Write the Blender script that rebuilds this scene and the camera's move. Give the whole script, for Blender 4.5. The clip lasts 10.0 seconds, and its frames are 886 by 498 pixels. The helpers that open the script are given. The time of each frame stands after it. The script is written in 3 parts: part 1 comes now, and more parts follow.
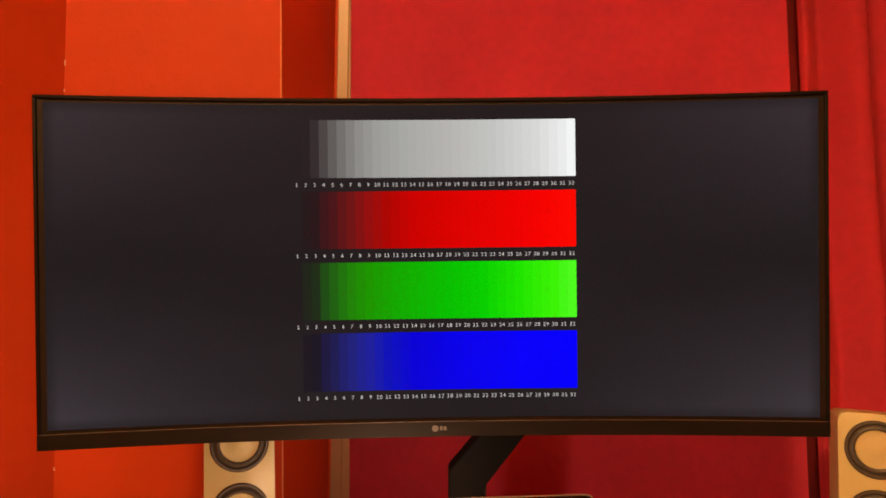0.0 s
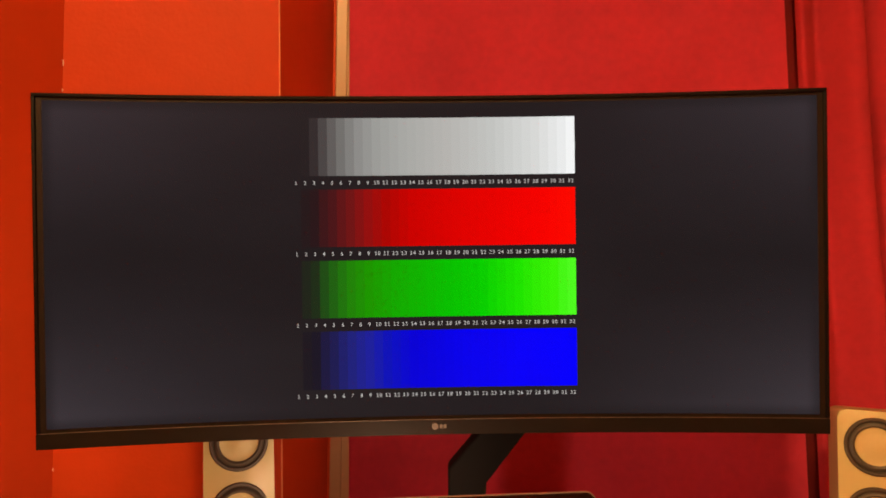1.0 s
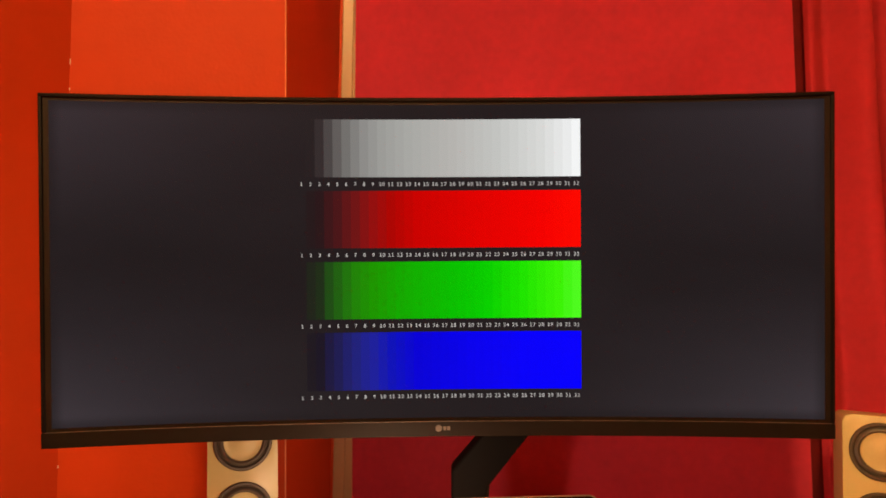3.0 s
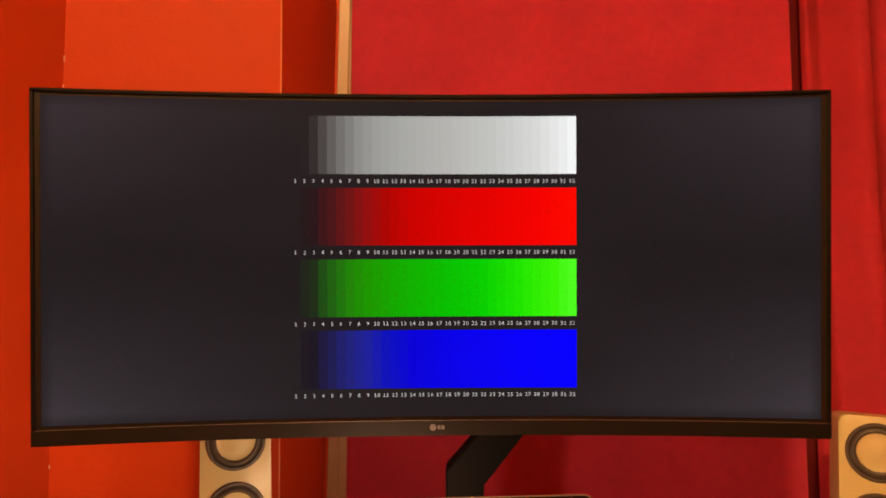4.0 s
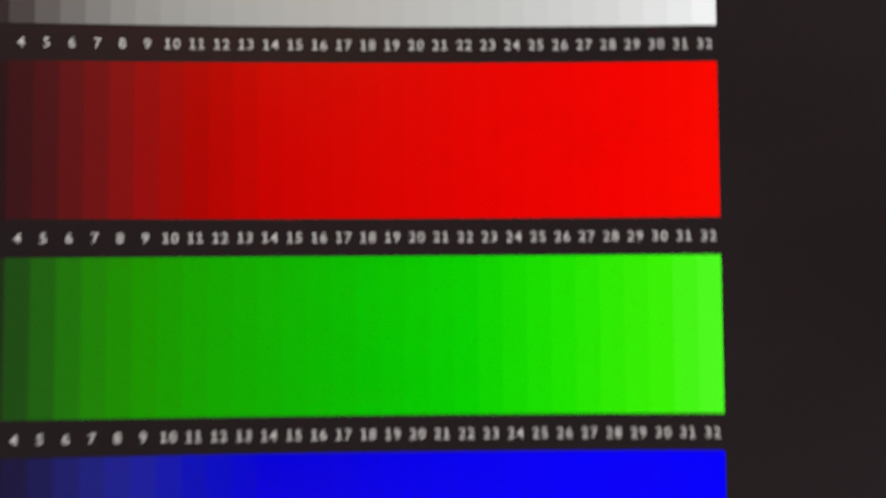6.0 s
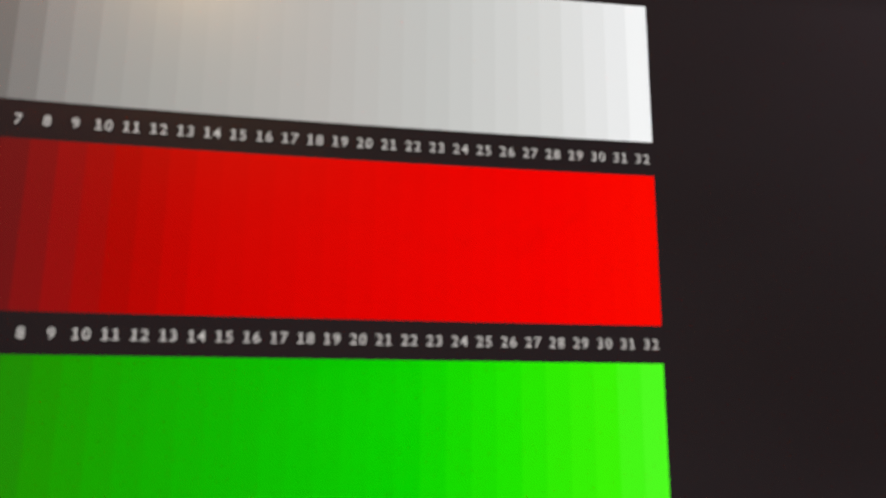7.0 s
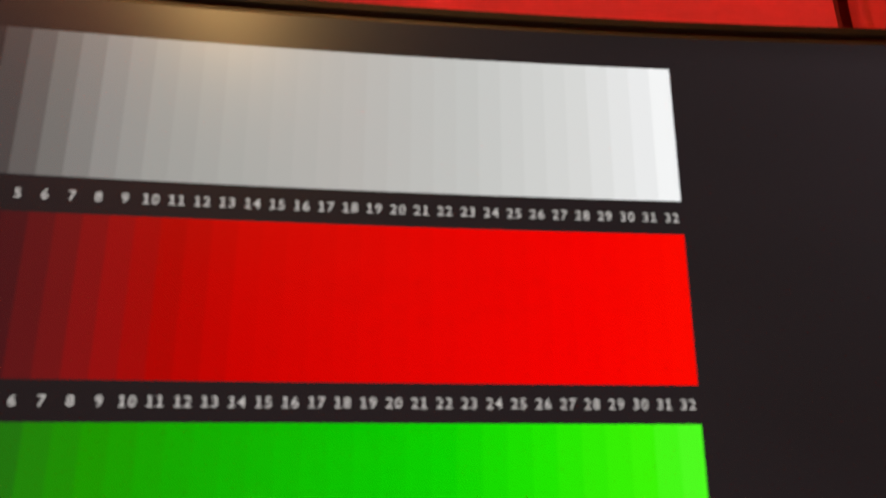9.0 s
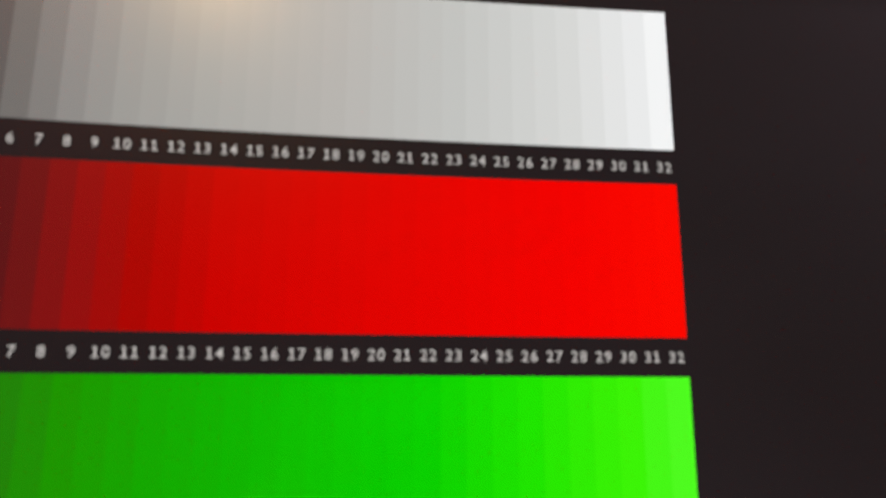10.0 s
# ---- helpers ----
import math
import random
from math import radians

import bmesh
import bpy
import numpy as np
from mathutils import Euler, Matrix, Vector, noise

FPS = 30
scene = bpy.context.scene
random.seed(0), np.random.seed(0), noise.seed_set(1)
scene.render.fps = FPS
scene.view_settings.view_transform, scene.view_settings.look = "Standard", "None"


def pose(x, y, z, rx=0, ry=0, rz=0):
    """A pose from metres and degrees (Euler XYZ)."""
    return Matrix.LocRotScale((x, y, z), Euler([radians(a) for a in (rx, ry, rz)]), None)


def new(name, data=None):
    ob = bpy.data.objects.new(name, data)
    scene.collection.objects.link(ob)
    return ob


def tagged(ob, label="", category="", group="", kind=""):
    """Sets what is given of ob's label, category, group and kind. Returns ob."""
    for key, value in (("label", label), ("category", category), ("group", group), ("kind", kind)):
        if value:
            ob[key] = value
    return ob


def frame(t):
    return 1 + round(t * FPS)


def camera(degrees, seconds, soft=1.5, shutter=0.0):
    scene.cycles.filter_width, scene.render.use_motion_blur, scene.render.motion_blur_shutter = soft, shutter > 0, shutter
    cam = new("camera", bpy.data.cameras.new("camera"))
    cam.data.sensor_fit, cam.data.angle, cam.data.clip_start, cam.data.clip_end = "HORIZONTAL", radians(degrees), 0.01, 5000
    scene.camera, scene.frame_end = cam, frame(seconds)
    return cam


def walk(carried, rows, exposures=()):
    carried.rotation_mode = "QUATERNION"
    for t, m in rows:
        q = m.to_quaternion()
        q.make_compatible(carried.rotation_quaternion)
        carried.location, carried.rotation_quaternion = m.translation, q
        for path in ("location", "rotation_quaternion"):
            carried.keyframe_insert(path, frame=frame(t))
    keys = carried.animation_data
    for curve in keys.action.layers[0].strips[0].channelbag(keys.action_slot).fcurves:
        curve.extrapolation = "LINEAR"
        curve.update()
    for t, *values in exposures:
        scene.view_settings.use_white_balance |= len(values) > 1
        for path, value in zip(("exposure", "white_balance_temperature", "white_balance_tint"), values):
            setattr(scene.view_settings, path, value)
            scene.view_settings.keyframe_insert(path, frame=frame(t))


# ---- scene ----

# ---- camera and walk ----
cam = camera(66.4, 10.0, soft=1.7, shutter=0.45)
walk(cam, [
    (0.0, pose(-0.0120, -0.7228, 1.2159, 89.58, 0.11, -1.45)),
    (0.5, pose(-0.0122, -0.7234, 1.2138, 89.76, 0.17, -1.57)),
    (1.0, pose(-0.0134, -0.7225, 1.2123, 89.68, 0.23, -1.60)),
    (1.5, pose(-0.0127, -0.7222, 1.2105, 89.88, 0.08, -1.33)),
    (2.0, pose(-0.0148, -0.7218, 1.2125, 89.78, -0.04, -1.13)),
    (2.5, pose(-0.0129, -0.7226, 1.2148, 89.67, -0.08, -0.93)),
    (2.7, pose(-0.0142, -0.7220, 1.2159, 89.56, -0.09, -1.07)),
    (3.8, pose(-0.0111, -0.7225, 1.2156, 89.68, -0.26, -1.40)),
    (4.0, pose(-0.0114, -0.7174, 1.2103, 89.81, -0.33, -1.48)),
    (4.2, pose(-0.0160, -0.6894, 1.2059, 89.03, -0.26, -1.40)),
    (4.5, pose(-0.0085, -0.6335, 1.2082, 88.25, -1.74, -1.77)),
    (4.7, pose(0.0009, -0.5695, 1.1996, 86.84, -0.42, -2.96)),
    (5.0, pose(0.0035, -0.4780, 1.2042, 83.84, 0.14, -3.22)),
    (5.2, pose(0.0063, -0.4226, 1.2062, 85.01, -0.25, -3.83)),
    (5.5, pose(0.0264, -0.3396, 1.2173, 88.01, -0.95, -4.63)),
    (5.8, pose(0.0359, -0.2816, 1.1994, 88.60, 0.91, -1.26)),
    (6.0, pose(0.0338, -0.2624, 1.1900, 92.24, -0.17, -1.63)),
    (6.2, pose(0.0284, -0.2509, 1.1865, 96.70, -1.15, -4.18)),
    (7.3, pose(0.0190, -0.2514, 1.1924, 101.54, -0.82, -10.13)),
    (7.5, pose(0.0198, -0.2509, 1.1926, 102.10, -0.80, -10.05)),
    (8.0, pose(0.0190, -0.2541, 1.1946, 101.93, -0.62, -8.83)),
    (8.5, pose(0.0187, -0.2574, 1.1960, 102.72, -0.58, -6.95)),
    (9.0, pose(0.0178, -0.2575, 1.1957, 104.89, -0.63, -7.02)),
    (9.5, pose(0.0215, -0.2565, 1.1945, 104.69, -0.69, -6.97)),
    (10.0, pose(0.0219, -0.2486, 1.1925, 101.80, -0.69, -7.71)),
], exposures=[(0.0, 0.0), (3.8, 0.0), (4.5, 0.1), (5.0, 0.18), (5.5, 0.1), (6.0, -0.03), (7.3, 0.0), (10.0, 0.0)])
# The focus stays near the first distance, so the close end of the walk is softer.
cam.data.dof.use_dof = True
cam.data.dof.focus_distance = 0.76
cam.data.dof.aperture_fstop = 11.5

# ---- world and lamps ----
world = bpy.data.worlds.new("night")
scene.world = world
world.use_nodes = True
world.node_tree.nodes["Background"].inputs[0].default_value = (0.004, 0.005, 0.009, 1)
world.node_tree.nodes["Background"].inputs[1].default_value = 1.0


def lamp(name, place, watts, colour, radius):
    data = bpy.data.lights.new(name, "POINT")
    data.energy, data.color, data.shadow_soft_size = watts, colour, radius
    ob = new(name, data)
    ob.matrix_world = pose(*place)
    return ob


WARM = (1.0, 0.59, 0.21)
CEILING_LAMP = (-0.47, -1.95, 2.66)
DESK_LAMP = (-0.062, -0.080, 0.905)
lamp("ceiling_bulb_light", CEILING_LAMP, 192.0, WARM, 0.09)
lamp("desk_bulb_light", DESK_LAMP, 3.1, (1.0, 0.60, 0.36), 0.012)


# ---- materials ----
def material(name, colour, rough=0.5, metal=0.0, specular=0.5):
    m = bpy.data.materials.new(name)
    m.use_nodes = True
    p = m.node_tree.nodes["Principled BSDF"]
    p.inputs["Base Color"].default_value = (*colour, 1)
    p.inputs["Roughness"].default_value = rough
    p.inputs["Metallic"].default_value = metal
    p.inputs["Specular IOR Level"].default_value = specular
    return m


def vary(m, scale, amount, bump_scale=0.0, bump=0.0, stretch=(1, 1, 1), rough_amount=0.0):
    """Mottling of the colour at two scales, and a fine relief."""
    nt = m.node_tree
    p = nt.nodes["Principled BSDF"]
    base = tuple(p.inputs["Base Color"].default_value)
    co = nt.nodes.new("ShaderNodeTexCoord")
    mp = nt.nodes.new("ShaderNodeMapping")
    mp.inputs["Scale"].default_value = stretch
    nt.links.new(co.outputs["Object"], mp.inputs["Vector"])
    n1 = nt.nodes.new("ShaderNodeTexNoise")
    n1.inputs["Scale"].default_value, n1.inputs["Detail"].default_value = scale, 6
    n2 = nt.nodes.new("ShaderNodeTexNoise")
    n2.inputs["Scale"].default_value, n2.inputs["Detail"].default_value = scale * 14, 4
    for n in (n1, n2):
        nt.links.new(mp.outputs[0], n.inputs["Vector"])
    mix = nt.nodes.new("ShaderNodeMath")
    mix.operation = "MULTIPLY_ADD"
    mix.inputs[1].default_value = 0.4
    nt.links.new(n2.outputs[0], mix.inputs[0])
    nt.links.new(n1.outputs[0], mix.inputs[2])
    rng = nt.nodes.new("ShaderNodeMapRange")
    rng.inputs["From Min"].default_value, rng.inputs["From Max"].default_value = 0.4, 1.0
    rng.inputs["To Min"].default_value, rng.inputs["To Max"].default_value = 1 - amount, 1 + amount
    nt.links.new(mix.outputs[0], rng.inputs["Value"])
    mul = nt.nodes.new("ShaderNodeVectorMath")
    mul.operation = "SCALE"
    mul.inputs[0].default_value = base[:3]
    nt.links.new(rng.outputs[0], mul.inputs["Scale"])
    nt.links.new(mul.outputs[0], p.inputs["Base Color"])
    if rough_amount:
        r = p.inputs["Roughness"].default_value
        rr = nt.nodes.new("ShaderNodeMapRange")
        rr.inputs["From Min"].default_value, rr.inputs["From Max"].default_value = 0.3, 0.7
        rr.inputs["To Min"].default_value, rr.inputs["To Max"].default_value = r - rough_amount, r + rough_amount
        nt.links.new(n1.outputs[0], rr.inputs["Value"])
        nt.links.new(rr.outputs[0], p.inputs["Roughness"])
    if bump:
        n3 = nt.nodes.new("ShaderNodeTexNoise")
        n3.inputs["Scale"].default_value, n3.inputs["Detail"].default_value = bump_scale, 3
        nt.links.new(mp.outputs[0], n3.inputs["Vector"])
        b = nt.nodes.new("ShaderNodeBump")
        b.inputs["Strength"].default_value, b.inputs["Distance"].default_value = bump, 0.002
        nt.links.new(n3.outputs[0], b.inputs["Height"])
        nt.links.new(b.outputs[0], p.inputs["Normal"])
    return m


ORANGE = vary(material("orange_wall_paint", (0.46, 0.048, 0.009), 0.6, 0.0, 0.2), 3.0, 0.07, 160, 0.25)
CEILING_PAINT = vary(material("white_ceiling_paint", (0.75, 0.72, 0.68), 0.8), 3.0, 0.04, 120, 0.2)
FLOOR_WOOD = vary(material("floor_wood", (0.30, 0.17, 0.09), 0.45), 4.0, 0.25, 60, 0.1, (1, 8, 1))
DESK_WOOD = vary(material("desk_laminate", (0.72, 0.64, 0.52), 0.45), 5.0, 0.08, 80, 0.1, (1, 9, 9))
FRAME_PAINT = vary(material("cream_window_paint", (0.34, 0.22, 0.125), 0.4), 6.0, 0.08, 90, 0.15)
HOUSING = vary(material("black_monitor_plastic", (0.004, 0.003, 0.003), 0.6, 0.0, 0.12), 30.0, 0.1, 900, 0.12)
CHIN_PLASTIC = vary(material("black_brushed_chin", (0.007, 0.005, 0.0042), 0.55, 0.0, 0.12), 30.0, 0.12, 700, 0.12, (1, 1, 6))
RIM = vary(material("dark_panel_rim", (0.011, 0.0075, 0.0055), 0.5, 0.0, 0.2), 30.0, 0.1, 900, 0.1)
LIP = material("polished_lip", (0.13, 0.105, 0.09), 0.45, 0.2)
LOGO_GREY = material("logo_grey", (0.085, 0.075, 0.07), 0.4)
ARM_BLACK = vary(material("black_arm_paint", (0.004, 0.0035, 0.0035), 0.7, 0.0, 0.06), 20.0, 0.15, 500, 0.15)
CABLE_BLACK = material("cable_black", (0.012, 0.01, 0.01), 0.55)
CREAM = vary(material("cream_speaker_lacquer", (0.42, 0.385, 0.18), 0.38), 8.0, 0.04, 300, 0.05)
CONE = vary(material("cream_cone", (0.41, 0.37, 0.18), 0.5), 12.0, 0.05, 400, 0.08)
RUBBER = vary(material("dark_rubber", (0.040, 0.034, 0.026), 0.5), 30.0, 0.15, 600, 0.1)
LAPTOP_GREY = vary(material("laptop_aluminium", (0.40, 0.36, 0.36), 0.35, 0.6), 20.0, 0.05, 800, 0.05)
LAPTOP_DARK = vary(material("laptop_dark_shell", (0.03, 0.027, 0.027), 0.5, 0.0, 0.3), 20.0, 0.08, 800, 0.05)
LAPTOP_GLASS = material("laptop_dark_glass", (0.006, 0.006, 0.007), 0.12)
KEY_BLACK = material("key_black", (0.015, 0.015, 0.016), 0.5)
BRASS = material("brass", (0.6, 0.42, 0.18), 0.35, 1.0)


def cloth(name, colour):
    """Red woven cloth: fine horizontal ribs and soft mottling."""
    m = vary(material(name, colour, 0.85, 0.0, 0.2), 5.0, 0.15)
    nt = m.node_tree
    p = nt.nodes["Principled BSDF"]
    p.inputs["Sheen Weight"].default_value = 0.15
    p.inputs["Sheen Tint"].default_value = (0.9, 0.25, 0.2, 1)
    co = nt.nodes.new("ShaderNodeTexCoord")
    waves = []
    for axis in ("Z", "X"):
        w = nt.nodes.new("ShaderNodeTexWave")
        w.bands_direction = axis
        w.inputs["Scale"].default_value = 190
        w.inputs["Distortion"].default_value = 1.2
        w.inputs["Detail"].default_value = 1
        nt.links.new(co.outputs["Object"], w.inputs["Vector"])
        waves.append(w)
    add = nt.nodes.new("ShaderNodeMath")
    nt.links.new(waves[0].outputs["Fac"], add.inputs[0])
    weft = nt.nodes.new("ShaderNodeMath")
    weft.operation = "MULTIPLY"
    weft.inputs[1].default_value = 0.25
    nt.links.new(waves[1].outputs["Fac"], weft.inputs[0])
    nt.links.new(weft.outputs[0], add.inputs[1])
    slub = nt.nodes.new("ShaderNodeTexNoise")
    slub.inputs["Scale"].default_value = 40
    mp = nt.nodes.new("ShaderNodeMapping")
    mp.inputs["Scale"].default_value = (0.4, 1, 3)
    nt.links.new(co.outputs["Object"], mp.inputs["Vector"])
    nt.links.new(mp.outputs[0], slub.inputs["Vector"])
    add2 = nt.nodes.new("ShaderNodeMath")
    add2.operation = "MULTIPLY_ADD"
    add2.inputs[1].default_value = 1.5
    nt.links.new(slub.outputs[0], add2.inputs[0])
    nt.links.new(add.outputs[0], add2.inputs[2])
    b = nt.nodes.new("ShaderNodeBump")
    b.inputs["Strength"].default_value, b.inputs["Distance"].default_value = 0.48, 0.0012
    # Coarser ribs of the weave, which show in patches.
    rib = nt.nodes.new("ShaderNodeTexWave")
    rib.bands_direction = "Z"
    rib.inputs["Scale"].default_value = 66
    rib.inputs["Distortion"].default_value = 2.0
    rib.inputs["Detail"].default_value = 1
    nt.links.new(co.outputs["Object"], rib.inputs["Vector"])
    patch = nt.nodes.new("ShaderNodeTexNoise")
    patch.inputs["Scale"].default_value, patch.inputs["Detail"].default_value = 9, 2
    nt.links.new(co.outputs["Object"], patch.inputs["Vector"])
    gate = nt.nodes.new("ShaderNodeMapRange")
    gate.interpolation_type = "SMOOTHSTEP"
    gate.inputs["From Min"].default_value, gate.inputs["From Max"].default_value = 0.54, 0.68
    gate.inputs["To Min"].default_value, gate.inputs["To Max"].default_value = 0.0, 1.1
    nt.links.new(patch.outputs[0], gate.inputs["Value"])
    ribs = nt.nodes.new("ShaderNodeMath")
    ribs.operation = "MULTIPLY_ADD"
    nt.links.new(rib.outputs["Fac"], ribs.inputs[0])
    nt.links.new(gate.outputs[0], ribs.inputs[1])
    nt.links.new(add2.outputs[0], ribs.inputs[2])
    nt.links.new(ribs.outputs[0], b.inputs["Height"])
    nt.links.new(b.outputs[0], p.inputs["Normal"])
    return m


BLIND_RED = cloth("red_blind_cloth", (0.86, 0.072, 0.150))
# Darker red whose colour carries the shade of the gap beside the drape.
GAP_SHADE = cloth("gap_shade_cloth", (0.24, 0.02, 0.028))
DRAPE_RED = cloth("red_drape_cloth", (0.74, 0.060, 0.105))


def lin(v):
    v /= 255
    return v / 12.92 if v <= 0.04045 else ((v + 0.055) / 1.055) ** 2.4


def lcd(name):
    """The lit layer of the display: its light over a dark, slightly matt panel."""
    m = material(name, (0.0008, 0.0008, 0.001), 0.25, 0.0, 0.055)
    p = m.node_tree.nodes["Principled BSDF"]
    return m, m.node_tree, p


def bar_material(name, stops):
    """A scale of 32 equal steps; stops: step, red, green, blue as the display shows them."""
    m, nt, p = lcd(name)
    uv = nt.nodes.new("ShaderNodeUVMap")
    sep = nt.nodes.new("ShaderNodeSeparateXYZ")
    nt.links.new(uv.outputs[0], sep.inputs[0])
    snap = nt.nodes.new("ShaderNodeMath")
    snap.operation = "MULTIPLY"
    snap.inputs[1].default_value = 32
    nt.links.new(sep.outputs[0], snap.inputs[0])
    fl = nt.nodes.new("ShaderNodeMath")
    fl.operation = "FLOOR"
    nt.links.new(snap.outputs[0], fl.inputs[0])
    sc = nt.nodes.new("ShaderNodeMath")
    sc.operation = "DIVIDE"
    sc.inputs[1].default_value = 31
    nt.links.new(fl.outputs[0], sc.inputs[0])
    ramp = nt.nodes.new("ShaderNodeValToRGB")
    els = ramp.color_ramp.elements
    for i, (step, r, g, b) in enumerate(stops):
        e = els[0] if i == 0 else els[len(els) - 1] if step == 32 else els.new((step - 1) / 31)
        least = max(0.0, 1 - (step - 1) / 6)
        e.color = tuple(max(f * least, 0.98 * lin(v) - d) for v, f, d in ((r, 0.0142, 0.0044), (g, 0.0110, 0.0032), (b, 0.0120, 0.0020))) + (1,)
    nt.links.new(sc.outputs[0], ramp.inputs[0])
    nt.links.new(ramp.outputs[0], p.inputs["Emission Color"])
    p.inputs["Emission Strength"].default_value = 1.0
    return m


GREY_STEPS = bar_material("grey_steps", [(1, 4, 3, 3), (2, 42, 36, 36), (3, 54, 47, 47), (4, 76, 71, 70), (5, 98, 94, 92),
    (6, 115, 113, 110), (8, 142, 141, 138), (10, 157, 157, 153), (13, 169, 169, 165), (18, 183, 181, 177), (23, 196, 197, 194), (28, 217, 218, 216), (31, 236, 237, 237), (32, 246, 247, 247)])
RED_STEPS = bar_material("red_steps", [(1, 4, 2, 2), (3, 44, 28, 29), (5, 76, 27, 28), (7, 112, 26, 25), (9, 148, 21, 19), (11, 172, 14, 9), (14, 203, 10, 4), (20, 224, 8, 2), (28, 246, 10, 0), (32, 253, 16, 0)])
GREEN_STEPS = bar_material("green_steps", [(1, 3, 4, 2), (3, 35, 48, 28), (5, 36, 98, 22), (7, 36, 132, 14), (9, 32, 150, 6), (12, 24, 168, 2), (18, 8, 192, 0), (22, 14, 208, 0), (26, 34, 229, 0), (30, 62, 246, 12), (32, 80, 253, 34)])
BLUE_STEPS = bar_material("blue_steps", [(1, 3, 3, 5), (3, 33, 28, 38), (5, 35, 33, 82), (7, 36, 38, 124), (9, 34, 36, 156), (11, 20, 24, 186), (14, 3, 8, 218), (20, 0, 6, 238), (26, 0, 5, 252), (32, 0, 8, 255)])


def panel_material():
    """The black picture: a faint even leak of the backlight, stronger and bluer towards the corners."""
    m, nt, p = lcd("display_black")
    uv = nt.nodes.new("ShaderNodeUVMap")
    sep = nt.nodes.new("ShaderNodeSeparateXYZ")
    nt.links.new(uv.outputs[0], sep.inputs[0])
    sq = []
    for k in (0, 1):
        s = nt.nodes.new("ShaderNodeMath")
        s.operation = "MULTIPLY_ADD"
        s.inputs[1].default_value, s.inputs[2].default_value = 2.0, -1.0
        nt.links.new(sep.outputs[k], s.inputs[0])
        a = nt.nodes.new("ShaderNodeMath")
        a.operation = "ABSOLUTE"
        nt.links.new(s.outputs[0], a.inputs[0])
        w = nt.nodes.new("ShaderNodeMath")
        w.operation = "POWER"
        w.inputs[1].default_value = (1.9, 1.5)[k]
        nt.links.new(a.outputs[0], w.inputs[0])
        edge = nt.nodes.new("ShaderNodeMapRange")
        edge.interpolation_type = "SMOOTHSTEP"
        edge.inputs["From Min"].default_value, edge.inputs["From Max"].default_value = (0.965, 0.92)[k], 1.0
        edge.inputs["To Min"].default_value, edge.inputs["To Max"].default_value = 1.0, 0.4
        nt.links.new(a.outputs[0], edge.inputs["Value"])
        ww = nt.nodes.new("ShaderNodeMath")
        ww.operation = "MULTIPLY"
        nt.links.new(w.outputs[0], ww.inputs[0])
        nt.links.new(edge.outputs[0], ww.inputs[1])
        sq.append(ww)
    mul = nt.nodes.new("ShaderNodeMath")
    mul.operation = "MULTIPLY"
    nt.links.new(sq[0].outputs[0], mul.inputs[0])
    nt.links.new(sq[1].outputs[0], mul.inputs[1])
    cloud = nt.nodes.new("ShaderNodeTexNoise")
    cloud.inputs["Scale"].default_value = 3.5
    nt.links.new(uv.outputs[0], cloud.inputs["Vector"])
    soft = nt.nodes.new("ShaderNodeMath")
    soft.operation = "MULTIPLY_ADD"
    soft.inputs[1].default_value, soft.inputs[2].default_value = 0.25, -0.1
    nt.links.new(cloud.outputs[0], soft.inputs[0])
    tot = nt.nodes.new("ShaderNodeMath")
    tot.use_clamp = True
    nt.links.new(mul.outputs[0], tot.inputs[0])
    nt.links.new(soft.outputs[0], tot.inputs[1])
    tint = nt.nodes.new("ShaderNodeValToRGB")
    tint.color_ramp.elements[0].color = (0.034, 0.028, 0.034, 1)
    tint.color_ramp.elements[1].color = (0.024, 0.018, 0.022, 1)
    nt.links.new(sep.outputs[1], tint.inputs[0])
    glow = nt.nodes.new("ShaderNodeVectorMath")
    glow.operation = "SCALE"
    nt.links.new(tint.outputs[0], glow.inputs[0])
    nt.links.new(tot.outputs[0], glow.inputs["Scale"])
    base = nt.nodes.new("ShaderNodeVectorMath")
    base.inputs[1].default_value = (0.0142, 0.0110, 0.0120)
    nt.links.new(glow.outputs[0], base.inputs[0])
    nt.links.new(base.outputs[0], p.inputs["Emission Color"])
    p.inputs["Emission Strength"].default_value = 1.0
    return m


DISPLAY_BLACK = panel_material()
DIGIT = lcd("digit_white")[0]
DIGIT.node_tree.nodes["Principled BSDF"].inputs["Emission Color"].default_value = (lin(192), lin(188), lin(184), 1)
DIGIT.node_tree.nodes["Principled BSDF"].inputs["Emission Strength"].default_value = 1.0


# ---- mesh helpers ----
def place_mesh(name, bm, mat, parent=None, label="", smooth=False):
    bmesh.ops.recalc_face_normals(bm, faces=bm.faces)
    me = bpy.data.meshes.new(name)
    bm.to_mesh(me)
    bm.free()
    if mat:
        me.materials.append(mat)
    if smooth:
        me.polygons.foreach_set("use_smooth", [True] * len(me.polygons))
        me.set_sharp_from_angle(angle=radians(35))
    ob = new(name, me)
    ob.parent = parent
    if label:
        ob["label"] = label
    return ob


def part(name, bm, mat, parent, label="", smooth=False):
    return place_mesh(name, bm, mat, parent, label, smooth)


def thing(name, m, label, category, group="", kind=""):
    ob = new(name)
    ob.empty_display_size = 0.05
    ob.matrix_world = m
    return tagged(ob, label, category, group, kind)


